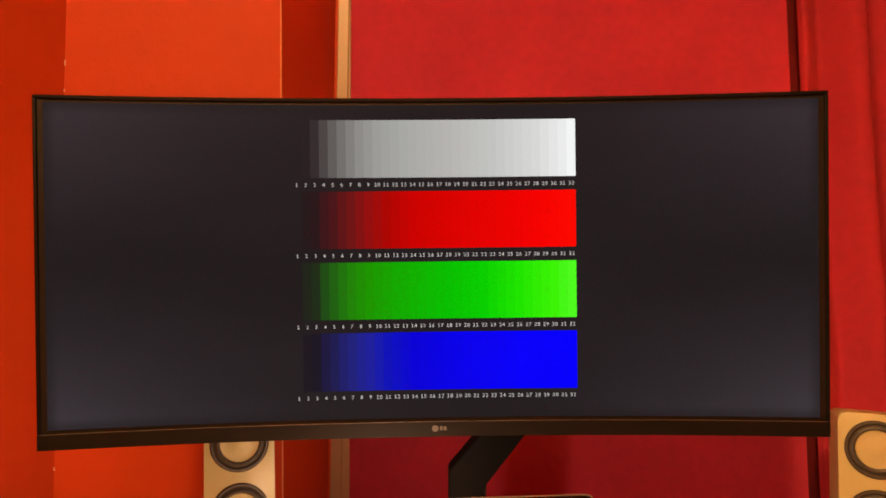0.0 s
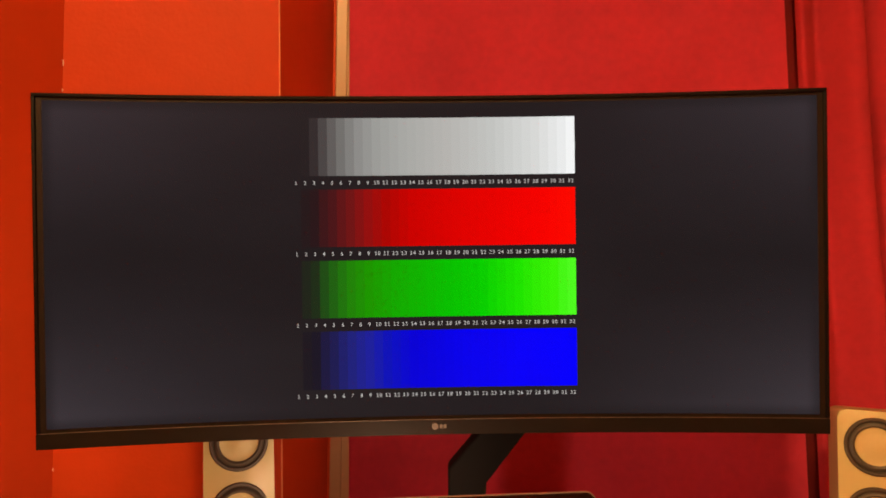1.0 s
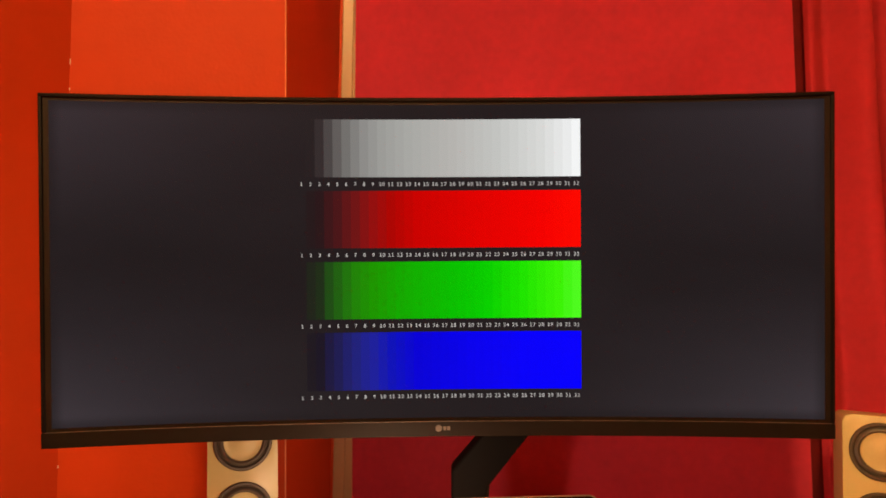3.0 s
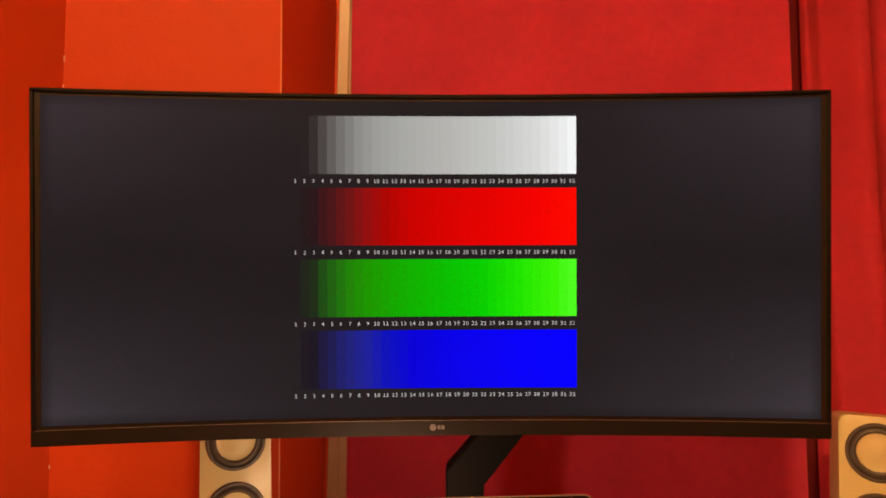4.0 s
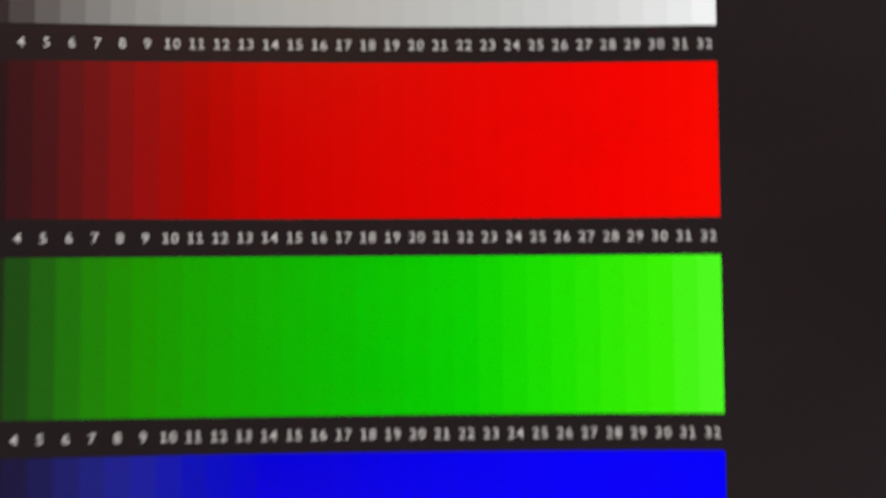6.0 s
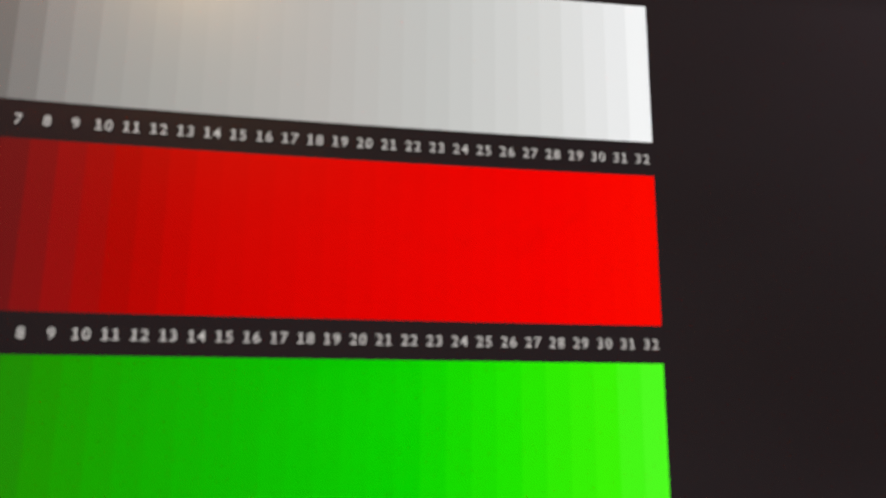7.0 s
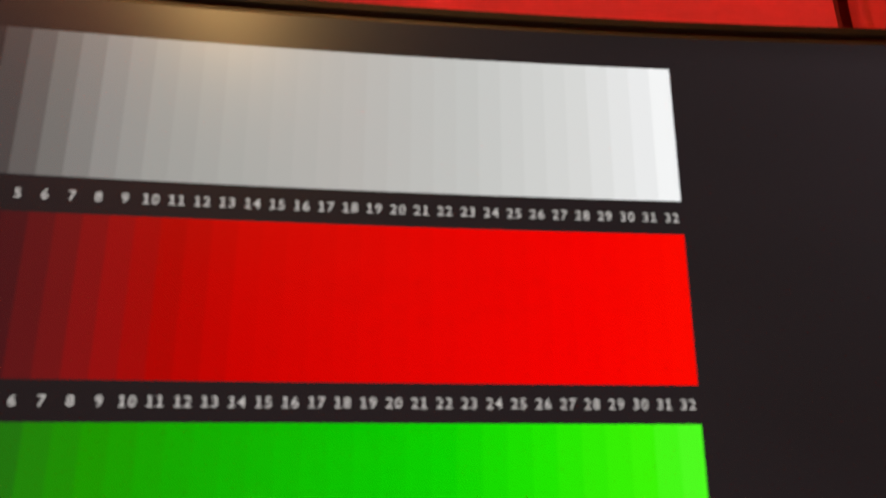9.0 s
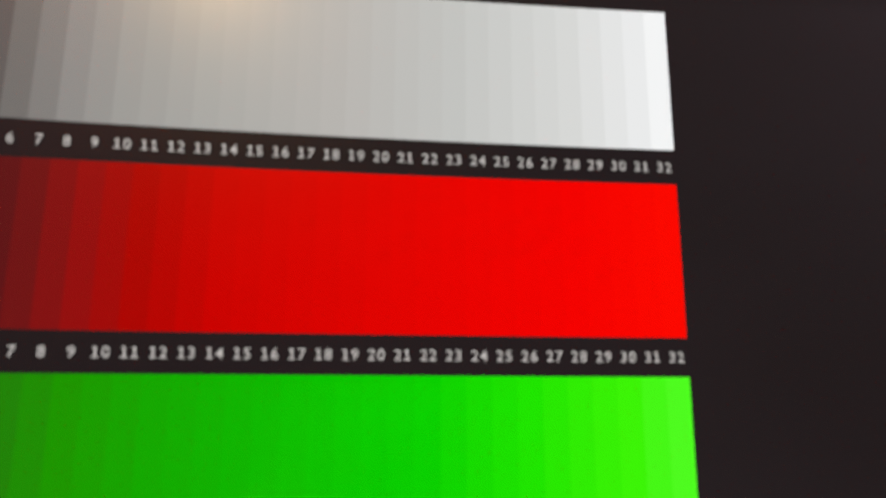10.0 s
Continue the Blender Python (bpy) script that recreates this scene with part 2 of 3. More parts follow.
def box(x0, x1, y0, y1, z0, z1, bevel=0.0, segments=2, bm=None):
    bm = bm or bmesh.new()
    made = bmesh.ops.create_cube(bm, size=1.0)
    m = Matrix.Translation(((x0 + x1) / 2, (y0 + y1) / 2, (z0 + z1) / 2)) @ Matrix.Diagonal((x1 - x0, y1 - y0, z1 - z0, 1))
    bmesh.ops.transform(bm, matrix=m, verts=made["verts"])
    if bevel:
        edges = {e for v in made["verts"] for e in v.link_edges}
        bmesh.ops.bevel(bm, geom=list(edges), offset=bevel, segments=segments, profile=0.5, affect="EDGES")
    return bm


def prism(points, z0, z1, bm=None):
    """An upright prism over a plan outline."""
    bm = bm or bmesh.new()
    low = [bm.verts.new((x, y, z0)) for x, y in points]
    high = [bm.verts.new((x, y, z1)) for x, y in points]
    n = len(points)
    bm.faces.new(low[::-1])
    bm.faces.new(high)
    for i in range(n):
        bm.faces.new((low[i], low[(i + 1) % n], high[(i + 1) % n], high[i]))
    return bm


def lathe(profile, steps=40):
    """Turns a profile of (radius, depth) about the -y axis."""
    bm = bmesh.new()
    rings = []
    for r, d in profile:
        if r < 1e-6:
            rings.append([bm.verts.new((0, d, 0))])
        else:
            rings.append([bm.verts.new((r * math.cos(2 * math.pi * k / steps), d, r * math.sin(2 * math.pi * k / steps))) for k in range(steps)])
    for a, b in zip(rings, rings[1:]):
        for k in range(steps):
            j = (k + 1) % steps
            if len(b) == 1:
                bm.faces.new((a[k], a[j], b[0]))
            else:
                bm.faces.new((a[k], a[j], b[j], b[k]))
    return bm


def plate(w, h, y0, y1, r, lift=0.0):
    """An upright plate with rounded corners, from y0 to y1."""
    pts = []
    for cx, cz, a0 in ((w / 2 - r, r, -90), (w / 2 - r, h - r, 0), (-w / 2 + r, h - r, 90), (-w / 2 + r, r, 180)):
        for k in range(7):
            a = radians(a0 + 15 * k)
            pts.append((cx + r * math.cos(a), cz + lift + r * math.sin(a)))
    bm = bmesh.new()
    f = [bm.verts.new((x, y0, z)) for x, z in pts]
    g = [bm.verts.new((x, y1, z)) for x, z in pts]
    bm.faces.new(f)
    bm.faces.new(g[::-1])
    for i in range(len(pts)):
        bm.faces.new((f[i], g[i], g[(i + 1) % len(pts)], f[(i + 1) % len(pts)]))
    return bm


def bar_between(p, q, width, depth, bevel=0.004):
    """A bevelled bar from p to q."""
    p, q = Vector(p), Vector(q)
    length = (q - p).length
    bm = box(-width / 2, width / 2, -depth / 2, depth / 2, 0, length, bevel, 3)
    turn = (q - p).to_track_quat("Z", "Y").to_matrix().to_4x4()
    bmesh.ops.transform(bm, matrix=Matrix.Translation(p) @ turn, verts=bm.verts)
    return bm


def tube(points, radius, steps=10):
    """A round cable through points, smoothed."""
    pts = [Vector(p) for p in points]
    fine = []
    for i in range(len(pts) - 1):
        a, b, c, d = pts[max(i - 1, 0)], pts[i], pts[i + 1], pts[min(i + 2, len(pts) - 1)]
        for k in range(8):
            t = k / 8
            fine.append(0.5 * (2 * b + (c - a) * t + (2 * a - 5 * b + 4 * c - d) * t * t + (3 * b - a - 3 * c + d) * t ** 3))
    fine.append(pts[-1])
    bm = bmesh.new()
    rings = []
    for i, p in enumerate(fine):
        way = (fine[min(i + 1, len(fine) - 1)] - fine[max(i - 1, 0)]).normalized()
        side = way.cross(Vector((0.3, 1, 0.1))).normalized()
        up = way.cross(side)
        rings.append([bm.verts.new(p + radius * (math.cos(2 * math.pi * k / steps) * side + math.sin(2 * math.pi * k / steps) * up)) for k in range(steps)])
    for a, b in zip(rings, rings[1:]):
        for k in range(steps):
            bm.faces.new((a[k], a[(k + 1) % steps], b[(k + 1) % steps], b[k]))
    bm.faces.new(rings[0][::-1])
    bm.faces.new(rings[-1])
    return bm


# ---- the room ----
# The plan: a front wall with a deep window opening, a side wall on the left, and plain walls round the rest.
WALL_Y, CORNER_X, REVEAL_X = 0.41, -0.616, -0.2505
SILL_Z, HEAD_Z, CEIL_Z = 0.55, 2.25, 2.80
INNER_X, INNER_Y = -0.196, 0.60
RIGHT_X, BACK_Y, WEST_X = 3.2, -4.2, -0.80

tagged(place_mesh("floor", box(WEST_X - 0.2, RIGHT_X + 0.2, BACK_Y - 0.2, 0.95, -0.1, 0.0), FLOOR_WOOD), "brown wooden floor of the room", "floor", kind="structure")
tagged(place_mesh("ceiling", box(WEST_X - 0.2, RIGHT_X + 0.2, BACK_Y - 0.2, 0.95, CEIL_Z, CEIL_Z + 0.1), CEILING_PAINT), "white painted ceiling of the room", "ceiling", kind="structure")
CORNER_LEAN = 0.032
west = prism([(CORNER_X, WALL_Y), (CORNER_X, 0.95), (WEST_X - 0.2, 0.95), (WEST_X - 0.2, BACK_Y - 0.2), (WEST_X, BACK_Y - 0.2), (WEST_X, WALL_Y - 0.28)], 0, CEIL_Z)
for v in west.verts:
    if abs(v.co.x - CORNER_X) < 1e-4:
        v.co.x += CORNER_LEAN * (v.co.z - 1.2)
tagged(place_mesh("wall_west", west, ORANGE), "orange painted side wall slanting away from the window wall", "wall", kind="structure")
tagged(place_mesh("wall_east", box(RIGHT_X, RIGHT_X + 0.2, BACK_Y - 0.2, 0.95, 0, CEIL_Z), ORANGE), "orange painted side wall far from the desk", "wall", kind="structure")
tagged(place_mesh("wall_south", box(WEST_X, RIGHT_X, BACK_Y - 0.2, BACK_Y, 0, CEIL_Z), ORANGE), "orange painted wall opposite the window", "wall", kind="structure")
north = bmesh.new()
prism([(-0.76, WALL_Y), (REVEAL_X, WALL_Y), (INNER_X + 0.004, INNER_Y), (INNER_X + 0.004, 0.75), (-0.76, 0.75)], 0, CEIL_Z, north)
for v in north.verts:
    if v.co.x > REVEAL_X + 0.01:
        v.co.x += 0.02 * (v.co.z - 1.2)
edge = [e for e in north.edges if all(abs(v.co.x - REVEAL_X) < 1e-4 and abs(v.co.y - WALL_Y) < 1e-4 for v in e.verts)]
bmesh.ops.bevel(north, geom=edge, offset=0.004, segments=3, profile=0.5, affect="EDGES")
prism([(1.15, WALL_Y), (RIGHT_X, WALL_Y), (RIGHT_X, 0.75), (1.05, 0.75), (1.05, INNER_Y)], 0, CEIL_Z, north)
box(INNER_X, 1.05, WALL_Y + 0.05, 0.75, 0, SILL_Z, bm=north)
box(INNER_X, 1.05, WALL_Y + 0.05, 0.75, HEAD_Z, CEIL_Z, bm=north)
tagged(place_mesh("wall_north", north, ORANGE, smooth=True), "orange painted wall with a splayed window reveal", "wall", kind="structure")

for z, h in ((1.515, 0.010), (1.47, 0.004), (0.845, 0.005)):
    edge_x = CORNER_X + CORNER_LEAN * (z - 1.2)
    chip = box(edge_x, edge_x + 0.0012, WALL_Y - 0.0016, WALL_Y, z - h / 2, z + h / 2, 0.0004)
    part("paint_chip", chip, CEILING_PAINT, bpy.data.objects["wall_west"], "pale chip in the paint")

# The corner bead's highlight, painted as a thin paler orange line.
EDGE_GLINT = material("edge_highlight_paint", (0.66, 0.26, 0.12), 0.6)
glint = tube([(REVEAL_X - 0.0012, WALL_Y + 0.0005, z) for z in (0.7, 1.0, 1.4, 1.7, 2.2)], 0.0013)
part("edge_highlight", glint, EDGE_GLINT, bpy.data.objects["wall_north"], "highlight on the rounded corner, painted as a pale line", True)

# The window behind the cloth: cream frame with a stepped jamb, dark panes.
def leaning(bm, k):
    for v in bm.verts:
        v.co.x += k * (v.co.z - 1.2)
    return bm


win = thing("window_1", pose(0, 0, 0), "cream painted window frame beside red cloth", "window", kind="structure")
jamb = leaning(box(INNER_X + 0.001, INNER_X + 0.012, INNER_Y - 0.012, 0.70, SILL_Z, HEAD_Z, 0.001), 0.018)
part("window_frame", jamb, ORANGE, win, "orange painted strip")
part("window_frame", leaning(box(INNER_X + 0.007, INNER_X + 0.029, INNER_Y - 0.015, 0.70, SILL_Z, HEAD_Z, 0.002), 0.020), FRAME_PAINT, win)
part("window_frame", leaning(box(INNER_X + 0.021, INNER_X + 0.038, INNER_Y - 0.011, 0.70, SILL_Z, HEAD_Z, 0.0015), 0.006), FRAME_PAINT, win)
part("window_frame", box(1.0, 1.05, INNER_Y, 0.70, SILL_Z, HEAD_Z, 0.003), FRAME_PAINT, win)
part("window_frame", box(INNER_X + 0.032, 1.0, 0.66, 0.70, HEAD_Z - 0.06, HEAD_Z, 0.003), FRAME_PAINT, win)
part("window_sill", box(INNER_X + 0.032, 1.0, 0.64, 0.72, SILL_Z, SILL_Z + 0.05, 0.003), FRAME_PAINT, win)
GLASS = material("window_glass", (0.02, 0.02, 0.025), 0.05)
part("pane", box(INNER_X + 0.032, 1.0, 0.678, 0.684, SILL_Z + 0.05, HEAD_Z - 0.06), GLASS, win, "dark pane at night")


# ---- red cloth ----
def sheet(name, line, z0, z1, rows, mat, label, category, lean=(0.0, 0.0)):
    """Hanging cloth over a plan line of (x, y), 3 mm thick, with slight sag from row to row."""
    bm = bmesh.new()
    grid = []
    for j in range(rows + 1):
        z = z0 + (z1 - z0) * j / rows
        row = []
        for i, (x, y) in enumerate(line):
            w = 0.0035 * noise.noise(Vector((x * 3.0, z * 1.7, 4.2))) + 0.0012 * noise.noise(Vector((x * 9.0, z * 5.0, 1.1)))
            # Low down, the free side of the cloth is pushed out into the room.
            out = max(0.0, min(1.0, (1.3 - z) / 0.5)) * max(0.0, min(1.0, (x + 0.16) / 0.8))
            row.append(bm.verts.new((x + (lean[0] + (lean[1] - lean[0]) * i / (len(line) - 1)) * (z - 1.2) + 1.5 * w - 0.065 * out, y + w - 0.112 * out, z)))
        grid.append(row)
    for a, b in zip(grid, grid[1:]):
        for i in range(len(line) - 1):
            bm.faces.new((a[i], a[i + 1], b[i + 1], b[i]))
    bmesh.ops.solidify(bm, geom=bm.faces, thickness=0.002)
    return tagged(place_mesh(name, bm, mat, smooth=True), label, category)


BLIND_LEFT, BLIND_RIGHT = INNER_X + 0.036, 0.642
blind_line = [(BLIND_LEFT + (BLIND_RIGHT - BLIND_LEFT) * k / 60, 0.592 - 0.145 * (k / 60) + 0.002 * math.sin(k * 0.55)) for k in range(61)]
sheet("window_blind", blind_line, 0.56, 2.2, 60, BLIND_RED, "flat red woven cloth hanging over the window", "curtain", (0.000, -0.054))


def fold_line():
    """The pleats of the drape in plan: a deep gap first, then broad rounded folds."""
    keys = [(0.655, 0.440), (0.658, 0.428), (0.666, 0.427), (0.680, 0.436), (0.692, 0.445), (0.702, 0.444), (0.716, 0.424), (0.735, 0.398), (0.758, 0.402),
            (0.764, 0.440), (0.767, 0.530), (0.777, 0.530), (0.781, 0.450), (0.790, 0.418), (0.830, 0.402), (0.90, 0.398), (0.93, 0.405), (0.945, 0.445), (0.960, 0.415), (1.0, 0.395), (1.05, 0.40), (1.07, 0.440), (1.10, 0.400)]
    out = []
    for i in range(len(keys) - 1):
        a, b, c, d = (Vector(keys[max(0, min(len(keys) - 1, i + o))]) for o in (-1, 0, 1, 2))
        for k in range(6):
            t = k / 6
            out.append(tuple(0.5 * (2 * b + (c - a) * t + (2 * a - 5 * b + 4 * c - d) * t * t + (3 * b - a - 3 * c + d) * t ** 3)))
    return out


sheet("curtain", fold_line(), 0.10, 2.2, 60, DRAPE_RED, "red woven drape hanging in soft vertical folds", "curtain", (-0.054, -0.09))
# Sheet added behind the gap, its dark colour standing in for shade.
sheet("gap_shade_sheet", [(0.63 + 0.02 * k, 0.470 + 0.003 * math.sin(k * 1.3)) for k in range(22)], 0.6, 2.2, 40, GAP_SHADE, "added maroon sheet behind the red drape, coloured as the gap's shade", "curtain")
rod = thing("curtain_rod", pose(0, 0, 0), "thin brass rod over the window carrying red cloth", "curtain rod")
part("rod", tube([(-0.13, 0.47, 2.21), (0.4, 0.47, 2.21), (1.14, 0.47, 2.21)], 0.011), BRASS, rod, smooth=True)

# ---- desk ----
DESK_Z = 0.75
desk = thing("desk", pose(0.35, -0.05, 0), "pale laminate desk under the monitor", "desk")
part("desktop", box(-0.9, 0.9, -0.50, 0.31, DESK_Z - 0.03, DESK_Z, 0.004), DESK_WOOD, desk)
for sx in (-0.85, 0.85):
    for sy in (-0.45, 0.26):
        part("leg", box(sx - 0.025, sx + 0.025, sy - 0.025, sy + 0.025, 0.0, DESK_Z - 0.03, 0.004), DESK_WOOD, desk)

# ---- monitor ----
R = 2.93
TOP, BOTTOM, HALF = 0.171, -0.1893, 0.4085
monitor = thing("monitor", pose(0, 0, 1.2, 0, -0.5, 0), "black curved ultrawide monitor showing a colour step chart", "monitor")


def on_arc(u, d, z):
    """A point at arc length u and height z, d behind the face of the display."""
    return Vector(((R + d) * math.sin(u / R), (R + d) * math.cos(u / R) - R, z))


def arc_box(u0, u1, d0, d1, z0, z1, steps=48, bevel=0.0, segments=2, bm=None):
    bm = bm or bmesh.new()
    rings = []
    for k in range(steps + 1):
        u = u0 + (u1 - u0) * k / steps
        rings.append([bm.verts.new(on_arc(u, d, z)) for d, z in ((d0, z0), (d1, z0), (d1, z1), (d0, z1))])
    for a, b in zip(rings, rings[1:]):
        for i in range(4):
            bm.faces.new((a[i], a[(i + 1) % 4], b[(i + 1) % 4], b[i]))
    bm.faces.new(rings[0])
    bm.faces.new(rings[-1][::-1])
    if bevel:
        ends = set(rings[0] + rings[-1])
        edges = []
        for e in bm.edges:
            a, b = e.verts
            along = not any(a in r and b in r for r in rings)
            if along or (a in ends and b in ends):
                edges.append(e)
        bmesh.ops.bevel(bm, geom=edges, offset=bevel, segments=segments, profile=0.5, affect="EDGES")
    return bm


def arc_face(u0, u1, d, z0, z1, steps, first=0):
    """A sheet that follows the display, with a UV from 0 to 1."""
    bm = bmesh.new()
    uv = bm.loops.layers.uv.new("UVMap")
    cols = [[(bm.verts.new(on_arc(u0 + (u1 - u0) * k / steps, d, z)), k / steps, v) for z, v in ((z0, 0), (z1, 1))] for k in range(first, steps + 1)]
    for a, b in zip(cols, cols[1:]):
        four = (a[0], b[0], b[1], a[1])
        f = bm.faces.new([c[0] for c in four])
        for loop, c in zip(f.loops, four):
            loop[uv].uv = (c[1], c[2])
    return bm


def face_part(name, bm, mat, parent, label=""):
    me = bpy.data.meshes.new(name)
    bm.to_mesh(me)
    bm.free()
    me.materials.append(mat)
    me.polygons.foreach_set("use_smooth", [True] * len(me.polygons))
    ob = new(name, me)
    ob.parent = parent
    if label:
        ob["label"] = label
    return ob


CHIN_TOP = -0.1728
part("back_shell", arc_box(-HALF + 0.001, HALF - 0.001, 0.004, 0.022, BOTTOM + 0.001, TOP - 0.001, bevel=0.003), HOUSING, monitor, "matt black plastic shell", True)
part("back_bulge", arc_box(-0.26, 0.26, 0.022, 0.050, -0.13, 0.13, 24, 0.008, 3), HOUSING, monitor, smooth=True)
part("bezel", arc_box(-HALF, HALF, -0.0022, 0.006, TOP - 0.0032, TOP, bevel=0.0008), HOUSING, monitor, smooth=True)
for sgn in (-1, 1):
    a, b = sorted((sgn * HALF, sgn * (HALF - 0.0036)))
    part("bezel", arc_box(a, b, -0.0022, 0.006, CHIN_TOP, TOP - 0.0034, 2, 0.0008), HOUSING, monitor, smooth=True)
chin = part("chin", arc_box(-HALF, HALF, -0.0026, 0.006, BOTTOM, CHIN_TOP - 0.0006, bevel=0.0006), CHIN_PLASTIC, monitor, "black satin lower bezel", True)
part("lip", arc_box(-HALF + 0.004, HALF - 0.004, -0.0028, -0.0020, CHIN_TOP - 0.0006, CHIN_TOP - 0.0002), LIP, chin, "thin shiny edge")
logo = lathe([(0.0035, 0.0), (0.0035, -0.0003), (0.0, -0.0003)], 28)
bmesh.ops.transform(logo, matrix=Matrix.Translation(on_arc(-0.0040, -0.0027, -0.1806)), verts=logo.verts)
part("emblem", logo, LOGO_GREY, chin, "small grey round emblem")
marks = arc_box(0.0009, 0.0040, -0.0029, -0.0025, -0.1826, -0.1786, 1)
arc_box(0.0049, 0.0081, -0.0029, -0.0025, -0.1826, -0.1786, 1, bm=marks)
part("emblem_mark", marks, LOGO_GREY, chin, "small grey blocks beside the emblem")
border = arc_box(-HALF + 0.003, HALF - 0.003, 0.0004, 0.0038, CHIN_TOP - 0.001, TOP - 0.002)
part("panel_border", border, RIM, monitor, "dark brown rim of the panel", True)
display = face_part("display", arc_face(-0.3990, 0.3990, 0.0, -0.1696, 0.1640, 64), DISPLAY_BLACK, monitor, "lit black screen with bluish corners")

# The chart: four scales of 32 steps, each over its row of numbers.
U0, STEP = -0.1522, 0.0094
ROWS = (("grey", 0.1482, 0.0870, 0.0794, GREY_STEPS), ("red", 0.0726, 0.0118, 0.0043, RED_STEPS),
        ("green", -0.0028, -0.0636, -0.0710, GREEN_STEPS), ("blue", -0.0778, -0.1393, -0.1465, BLUE_STEPS))


def slab_one(me):
    """A figure one of the same height, with a flag and a broad foot, as fixed-pitch type has it."""
    low, high = min(v.co.y for v in me.vertices), max(v.co.y for v in me.vertices)
    shape = bmesh.new()
    for corners in (((-0.00036, low), (0.00040, low), (0.00040, high), (-0.00036, high)),
                    ((-0.00118, low), (-0.00036, low), (-0.00036, low + 0.00052), (-0.00118, low + 0.00052)),
                    ((0.00040, low), (0.00122, low), (0.00122, low + 0.00052), (0.00040, low + 0.00052)),
                    ((-0.00112, high - 0.00088), (-0.00036, high - 0.00062), (-0.00036, high), (-0.00112, high - 0.00036))):
        shape.faces.new([shape.verts.new((x, y, 0)) for x, y in corners])
    out = bpy.data.meshes.new("digit")
    shape.to_mesh(out)
    shape.free()
    return out


def digits(n, u, z):
    """The number n in digits of equal pitch, bent to the display."""
    bm = bmesh.new()
    text = str(n)
    for k, c in enumerate(text):
        data = bpy.data.curves.new("digit", "FONT")
        data.body, data.size, data.align_x, data.align_y = c, 0.0056, "CENTER", "CENTER"
        data.offset, data.resolution_u = 0.00006, 3
        ob = bpy.data.objects.new("digit", data)
        me = bpy.data.meshes.new_from_object(ob)
        bpy.data.objects.remove(ob)
        shift = (k - (len(text) - 1) / 2) * 0.0034
        if c == "1":
            me = slab_one(me)
        for v in me.vertices:
            v.co = on_arc(u + shift + v.co.x, -0.0008, z + v.co.y)
        bm.from_mesh(me)
    return bm


for colour, top, bottom, label_z, mat in ROWS:
    bar = face_part("colour_bar", arc_face(U0, U0 + 32 * STEP, -0.0005, bottom, top, 32, 1), mat, display, colour + " scale of 32 steps, dark to bright")
    for n in range(1, 33):
        face_part("number", digits(n, U0 + (n - 0.5) * STEP, label_z), DIGIT, display)

# ---- monitor arm ----
arm = thing("monitor_stand", pose(0.038, 0.15, DESK_Z), "matt black metal arm carrying the monitor", "monitor arm")
part("clamp", box(-0.045, 0.045, -0.04, 0.05, 0.0, 0.02, 0.004), ARM_BLACK, arm)
lower = bmesh.new()
outline = [(-0.0215, 0.02), (0.0165, 0.02), (0.0165, 0.150), (0.0235, 0.163), (0.155, 0.320), (0.143, 0.340), (0.118, 0.340), (-0.0215, 0.178)]
front = [lower.verts.new((x, -0.016, z)) for x, z in outline]
rear = [lower.verts.new((x, 0.016, z)) for x, z in outline]
lower.faces.new(front)
lower.faces.new(rear[::-1])
for k in range(len(outline)):
    lower.faces.new((front[k], rear[k], rear[(k + 1) % len(outline)], front[(k + 1) % len(outline)]))
bmesh.ops.bevel(lower, geom=list(lower.edges), offset=0.004, segments=3, profile=0.5, affect="EDGES")
part("lower_link", lower, ARM_BLACK, arm, smooth=True)
part("link", bar_between((0.130, -0.03, 0.315), (0.0, -0.045, 0.45), 0.042, 0.03, 0.006), ARM_BLACK, arm, smooth=True)
part("elbow", tube([(0.130, 0.01, 0.315), (0.130, -0.02, 0.315), (0.130, -0.05, 0.315)], 0.024, 24), ARM_BLACK, arm, smooth=True)
part("mount_plate", box(-0.09, 0.03, -0.098, -0.085, 0.39, 0.51, 0.003), ARM_BLACK, arm)
part("head", box(-0.05, 0.0, -0.088, -0.03, 0.42, 0.48, 0.008, 3), ARM_BLACK, arm, smooth=True)
cable = thing("cable", pose(0, 0, 0), "thin black cable hanging from the monitor arm", "cable")
part("cord", tube([(0.064, 0.152, 0.925), (0.0625, 0.152, 0.90), (0.061, 0.151, 0.87), (0.0615, 0.15, 0.83), (0.066, 0.14, 0.79), (0.085, 0.11, 0.7545)], 0.0035), CABLE_BLACK, cable, smooth=True)


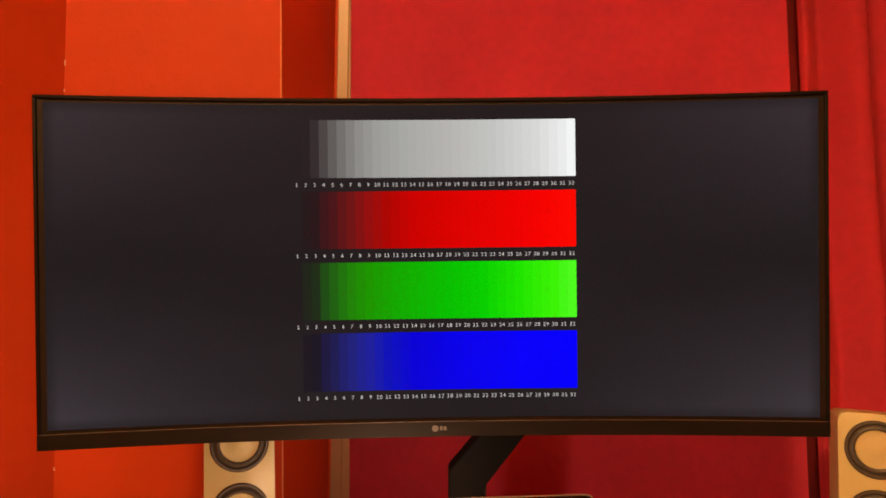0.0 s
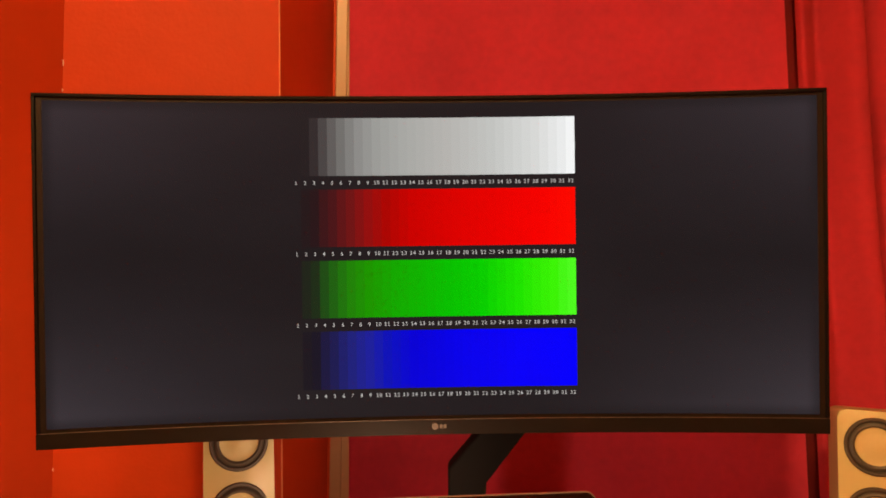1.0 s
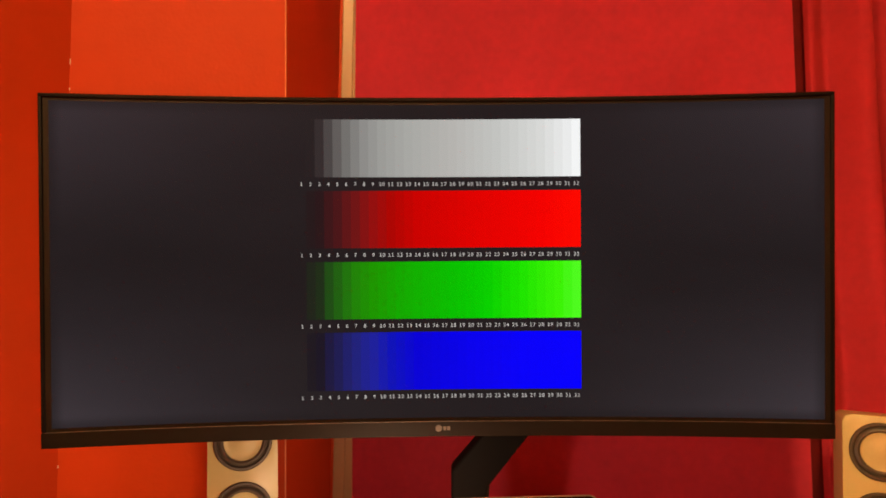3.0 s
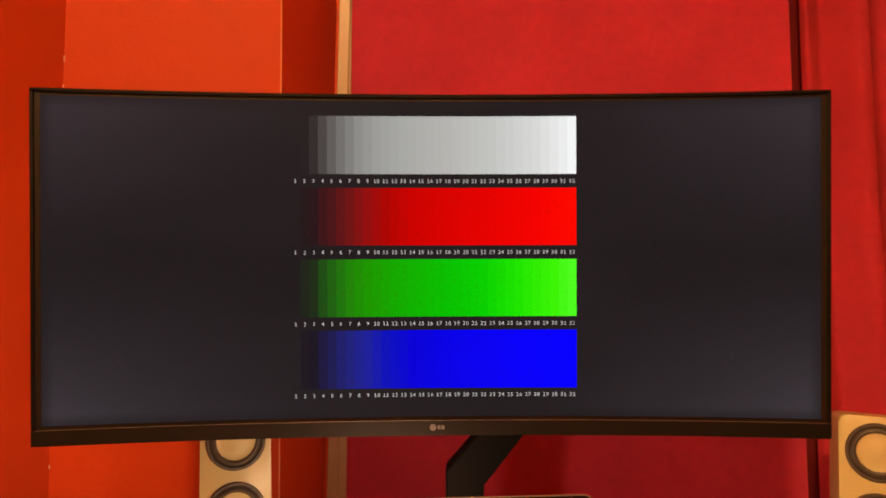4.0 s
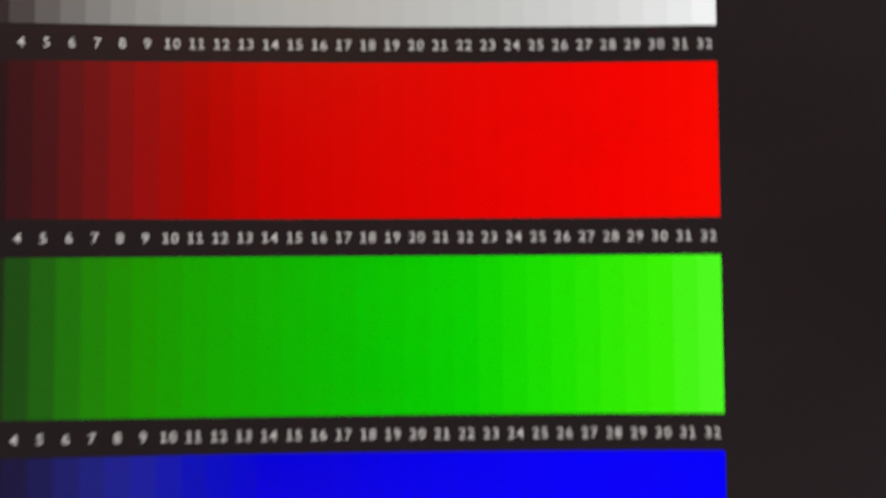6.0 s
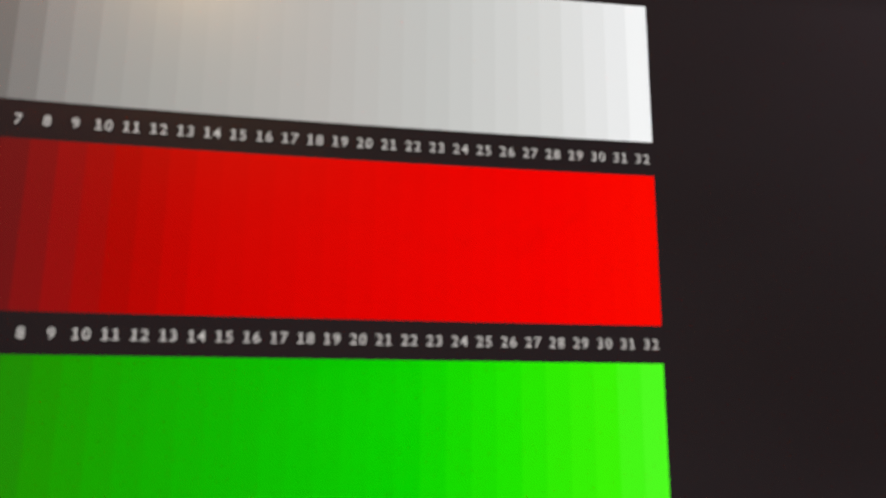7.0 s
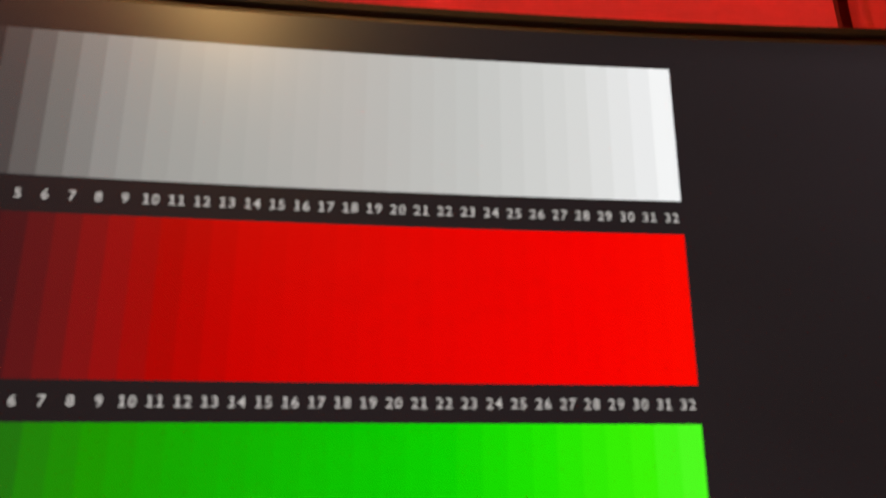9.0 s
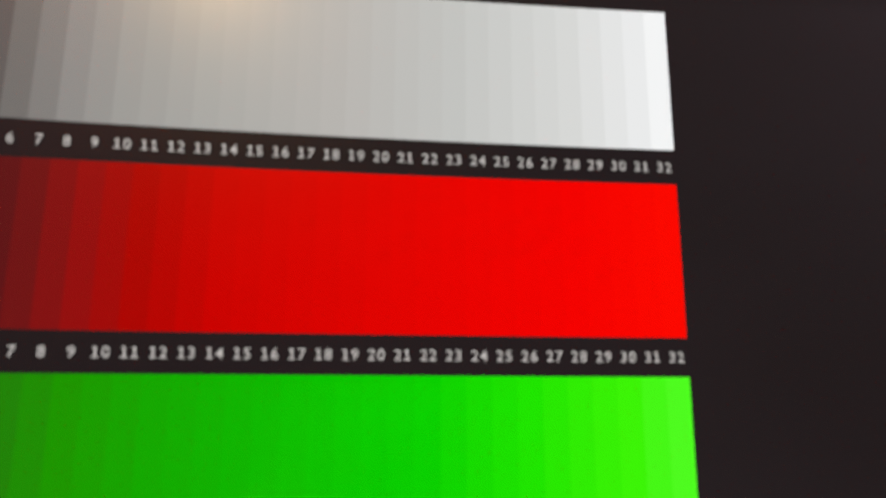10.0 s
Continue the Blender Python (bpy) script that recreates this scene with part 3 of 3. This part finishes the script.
# ---- speakers ----
def speaker(m, label, foot):
    """Two alike drivers in a cream case that leans back on a small foot. Origin: foot of the case front, on the desk."""
    ob = thing("speaker", m, label, "speaker", "desk speakers")
    lean = Matrix.Translation((0, 0, foot)) @ pose(0, 0, 0, -10, 0, 0)
    def tilt(bm):
        bmesh.ops.transform(bm, matrix=lean, verts=bm.verts)
        return bm
    case = plate(0.091, 0.203, 0.0, 0.125, 0.011)
    rim = [e for e in case.edges if len({round(v.co.y, 4) for v in e.verts}) == 1]
    bmesh.ops.bevel(case, geom=rim, offset=0.0025, segments=3, profile=0.5, affect="EDGES")
    part("case", tilt(case), CREAM, ob, "cream lacquered case", True)
    for z in (0.156, 0.065):
        ring = lathe([(0.0384, 0.001), (0.0384, -0.0022), (0.0372, -0.0034), (0.0345, -0.0034), (0.0335, -0.0018), (0.0325, -0.0010), (0.0305, -0.0030), (0.0280, -0.0036), (0.0258, -0.0026), (0.0247, 0.0010)], 48)
        bmesh.ops.transform(ring, matrix=Matrix.Translation((0, 0, z)), verts=ring.verts)
        driver = part("driver_surround", tilt(ring), RUBBER, ob, "dark rubber ring", True)
        cone = lathe([(0.0252, -0.0012), (0.0225, -0.0002), (0.016, -0.0006), (0.009, -0.0022), (0.004, -0.0030), (0.0, -0.0032)], 40)
        bmesh.ops.transform(cone, matrix=Matrix.Translation((0, 0, z)), verts=cone.verts)
        part("cone", tilt(cone), CONE, driver, "cream cone", True)
    part("foot", box(-0.035, 0.035, 0.0, 0.11, 0.0, foot + 0.001, 0.006, 3), RUBBER, ob, smooth=True)
    return ob


speaker(pose(-0.257, 0.172, DESK_Z + 0.0, 0, 0, 16), "cream speaker with two dark-ringed drivers against the orange wall", 0.044)
speaker(pose(0.525, 0.063, DESK_Z, 0, 0, -26) @ Matrix.Scale(0.9, 4), "cream speaker with two dark-ringed drivers before the red drape", 0.085)

# ---- laptop ----
laptop = thing("laptop", pose(-0.004, -0.140, DESK_Z, 0, 0, 3.2), "grey laptop with its dark screen open, on the desk", "laptop")
part("base", box(-0.155, 0.155, -0.215, 0.0, 0.0, 0.016, 0.004, 3), LAPTOP_GREY, laptop, smooth=True)
for row in range(5):
    for col in range(13):
        x, y = -0.138 + 0.0213 * col, -0.030 - 0.0185 * row
        part("key", box(x, x + 0.018, y - 0.0155, y, 0.0155, 0.0178), KEY_BLACK, laptop)
part("trackpad", box(-0.052, 0.052, -0.205, -0.132, 0.0155, 0.0166, 0.0004), LAPTOP_GREY, laptop)
lid_pose = Matrix.Translation((0, 0.0, 0.014)) @ pose(0, 0, 0, -12, 0, 0)


def rounded_plate(w, h, y0, y1, r, lift=0.0):
    bm = plate(w, h, y0, y1, r, lift)
    bmesh.ops.transform(bm, matrix=lid_pose, verts=bm.verts)
    return bm


lid = part("lid", rounded_plate(0.3094, 0.2186, 0.0008, 0.003, 0.010), LAPTOP_DARK, laptop, "dark grey lid")
part("rim", rounded_plate(0.3104, 0.2196, -0.0003, 0.0008, 0.010), LAPTOP_GREY, lid, "thin bright metal rim")
part("screen", rounded_plate(0.3076, 0.2174, -0.0012, -0.0003, 0.009, 0.0010), LAPTOP_GLASS, lid, "dark glass screen, off")

# ---- lamps of the room ----
pendant = thing("ceiling_lamp", pose(CEILING_LAMP[0], CEILING_LAMP[1], 0), "brass ceiling lamp with a bare warm bulb", "ceiling lamp")
part("stem", tube([(0, 0, CEIL_Z - 0.02), (0, 0, CEIL_Z - 0.03), (0, 0, CEILING_LAMP[2] + 0.095)], 0.012), BRASS, pendant, smooth=True)
part("rose", box(-0.05, 0.05, -0.05, 0.05, CEIL_Z - 0.02, CEIL_Z, 0.008, 3), BRASS, pendant, smooth=True)
desk_lamp = thing("desk_lamp", pose(DESK_LAMP[0], DESK_LAMP[1], DESK_Z), "small brass desk lamp behind the laptop, bare warm bulb", "desk lamp")
part("foot", box(-0.035, 0.035, -0.035, 0.035, 0.0, 0.015, 0.005), BRASS, desk_lamp, smooth=True)
part("pole", tube([(0, 0, 0.015), (0, 0, 0.07), (0, 0, DESK_LAMP[2] - DESK_Z - 0.02)], 0.006), BRASS, desk_lamp, smooth=True)
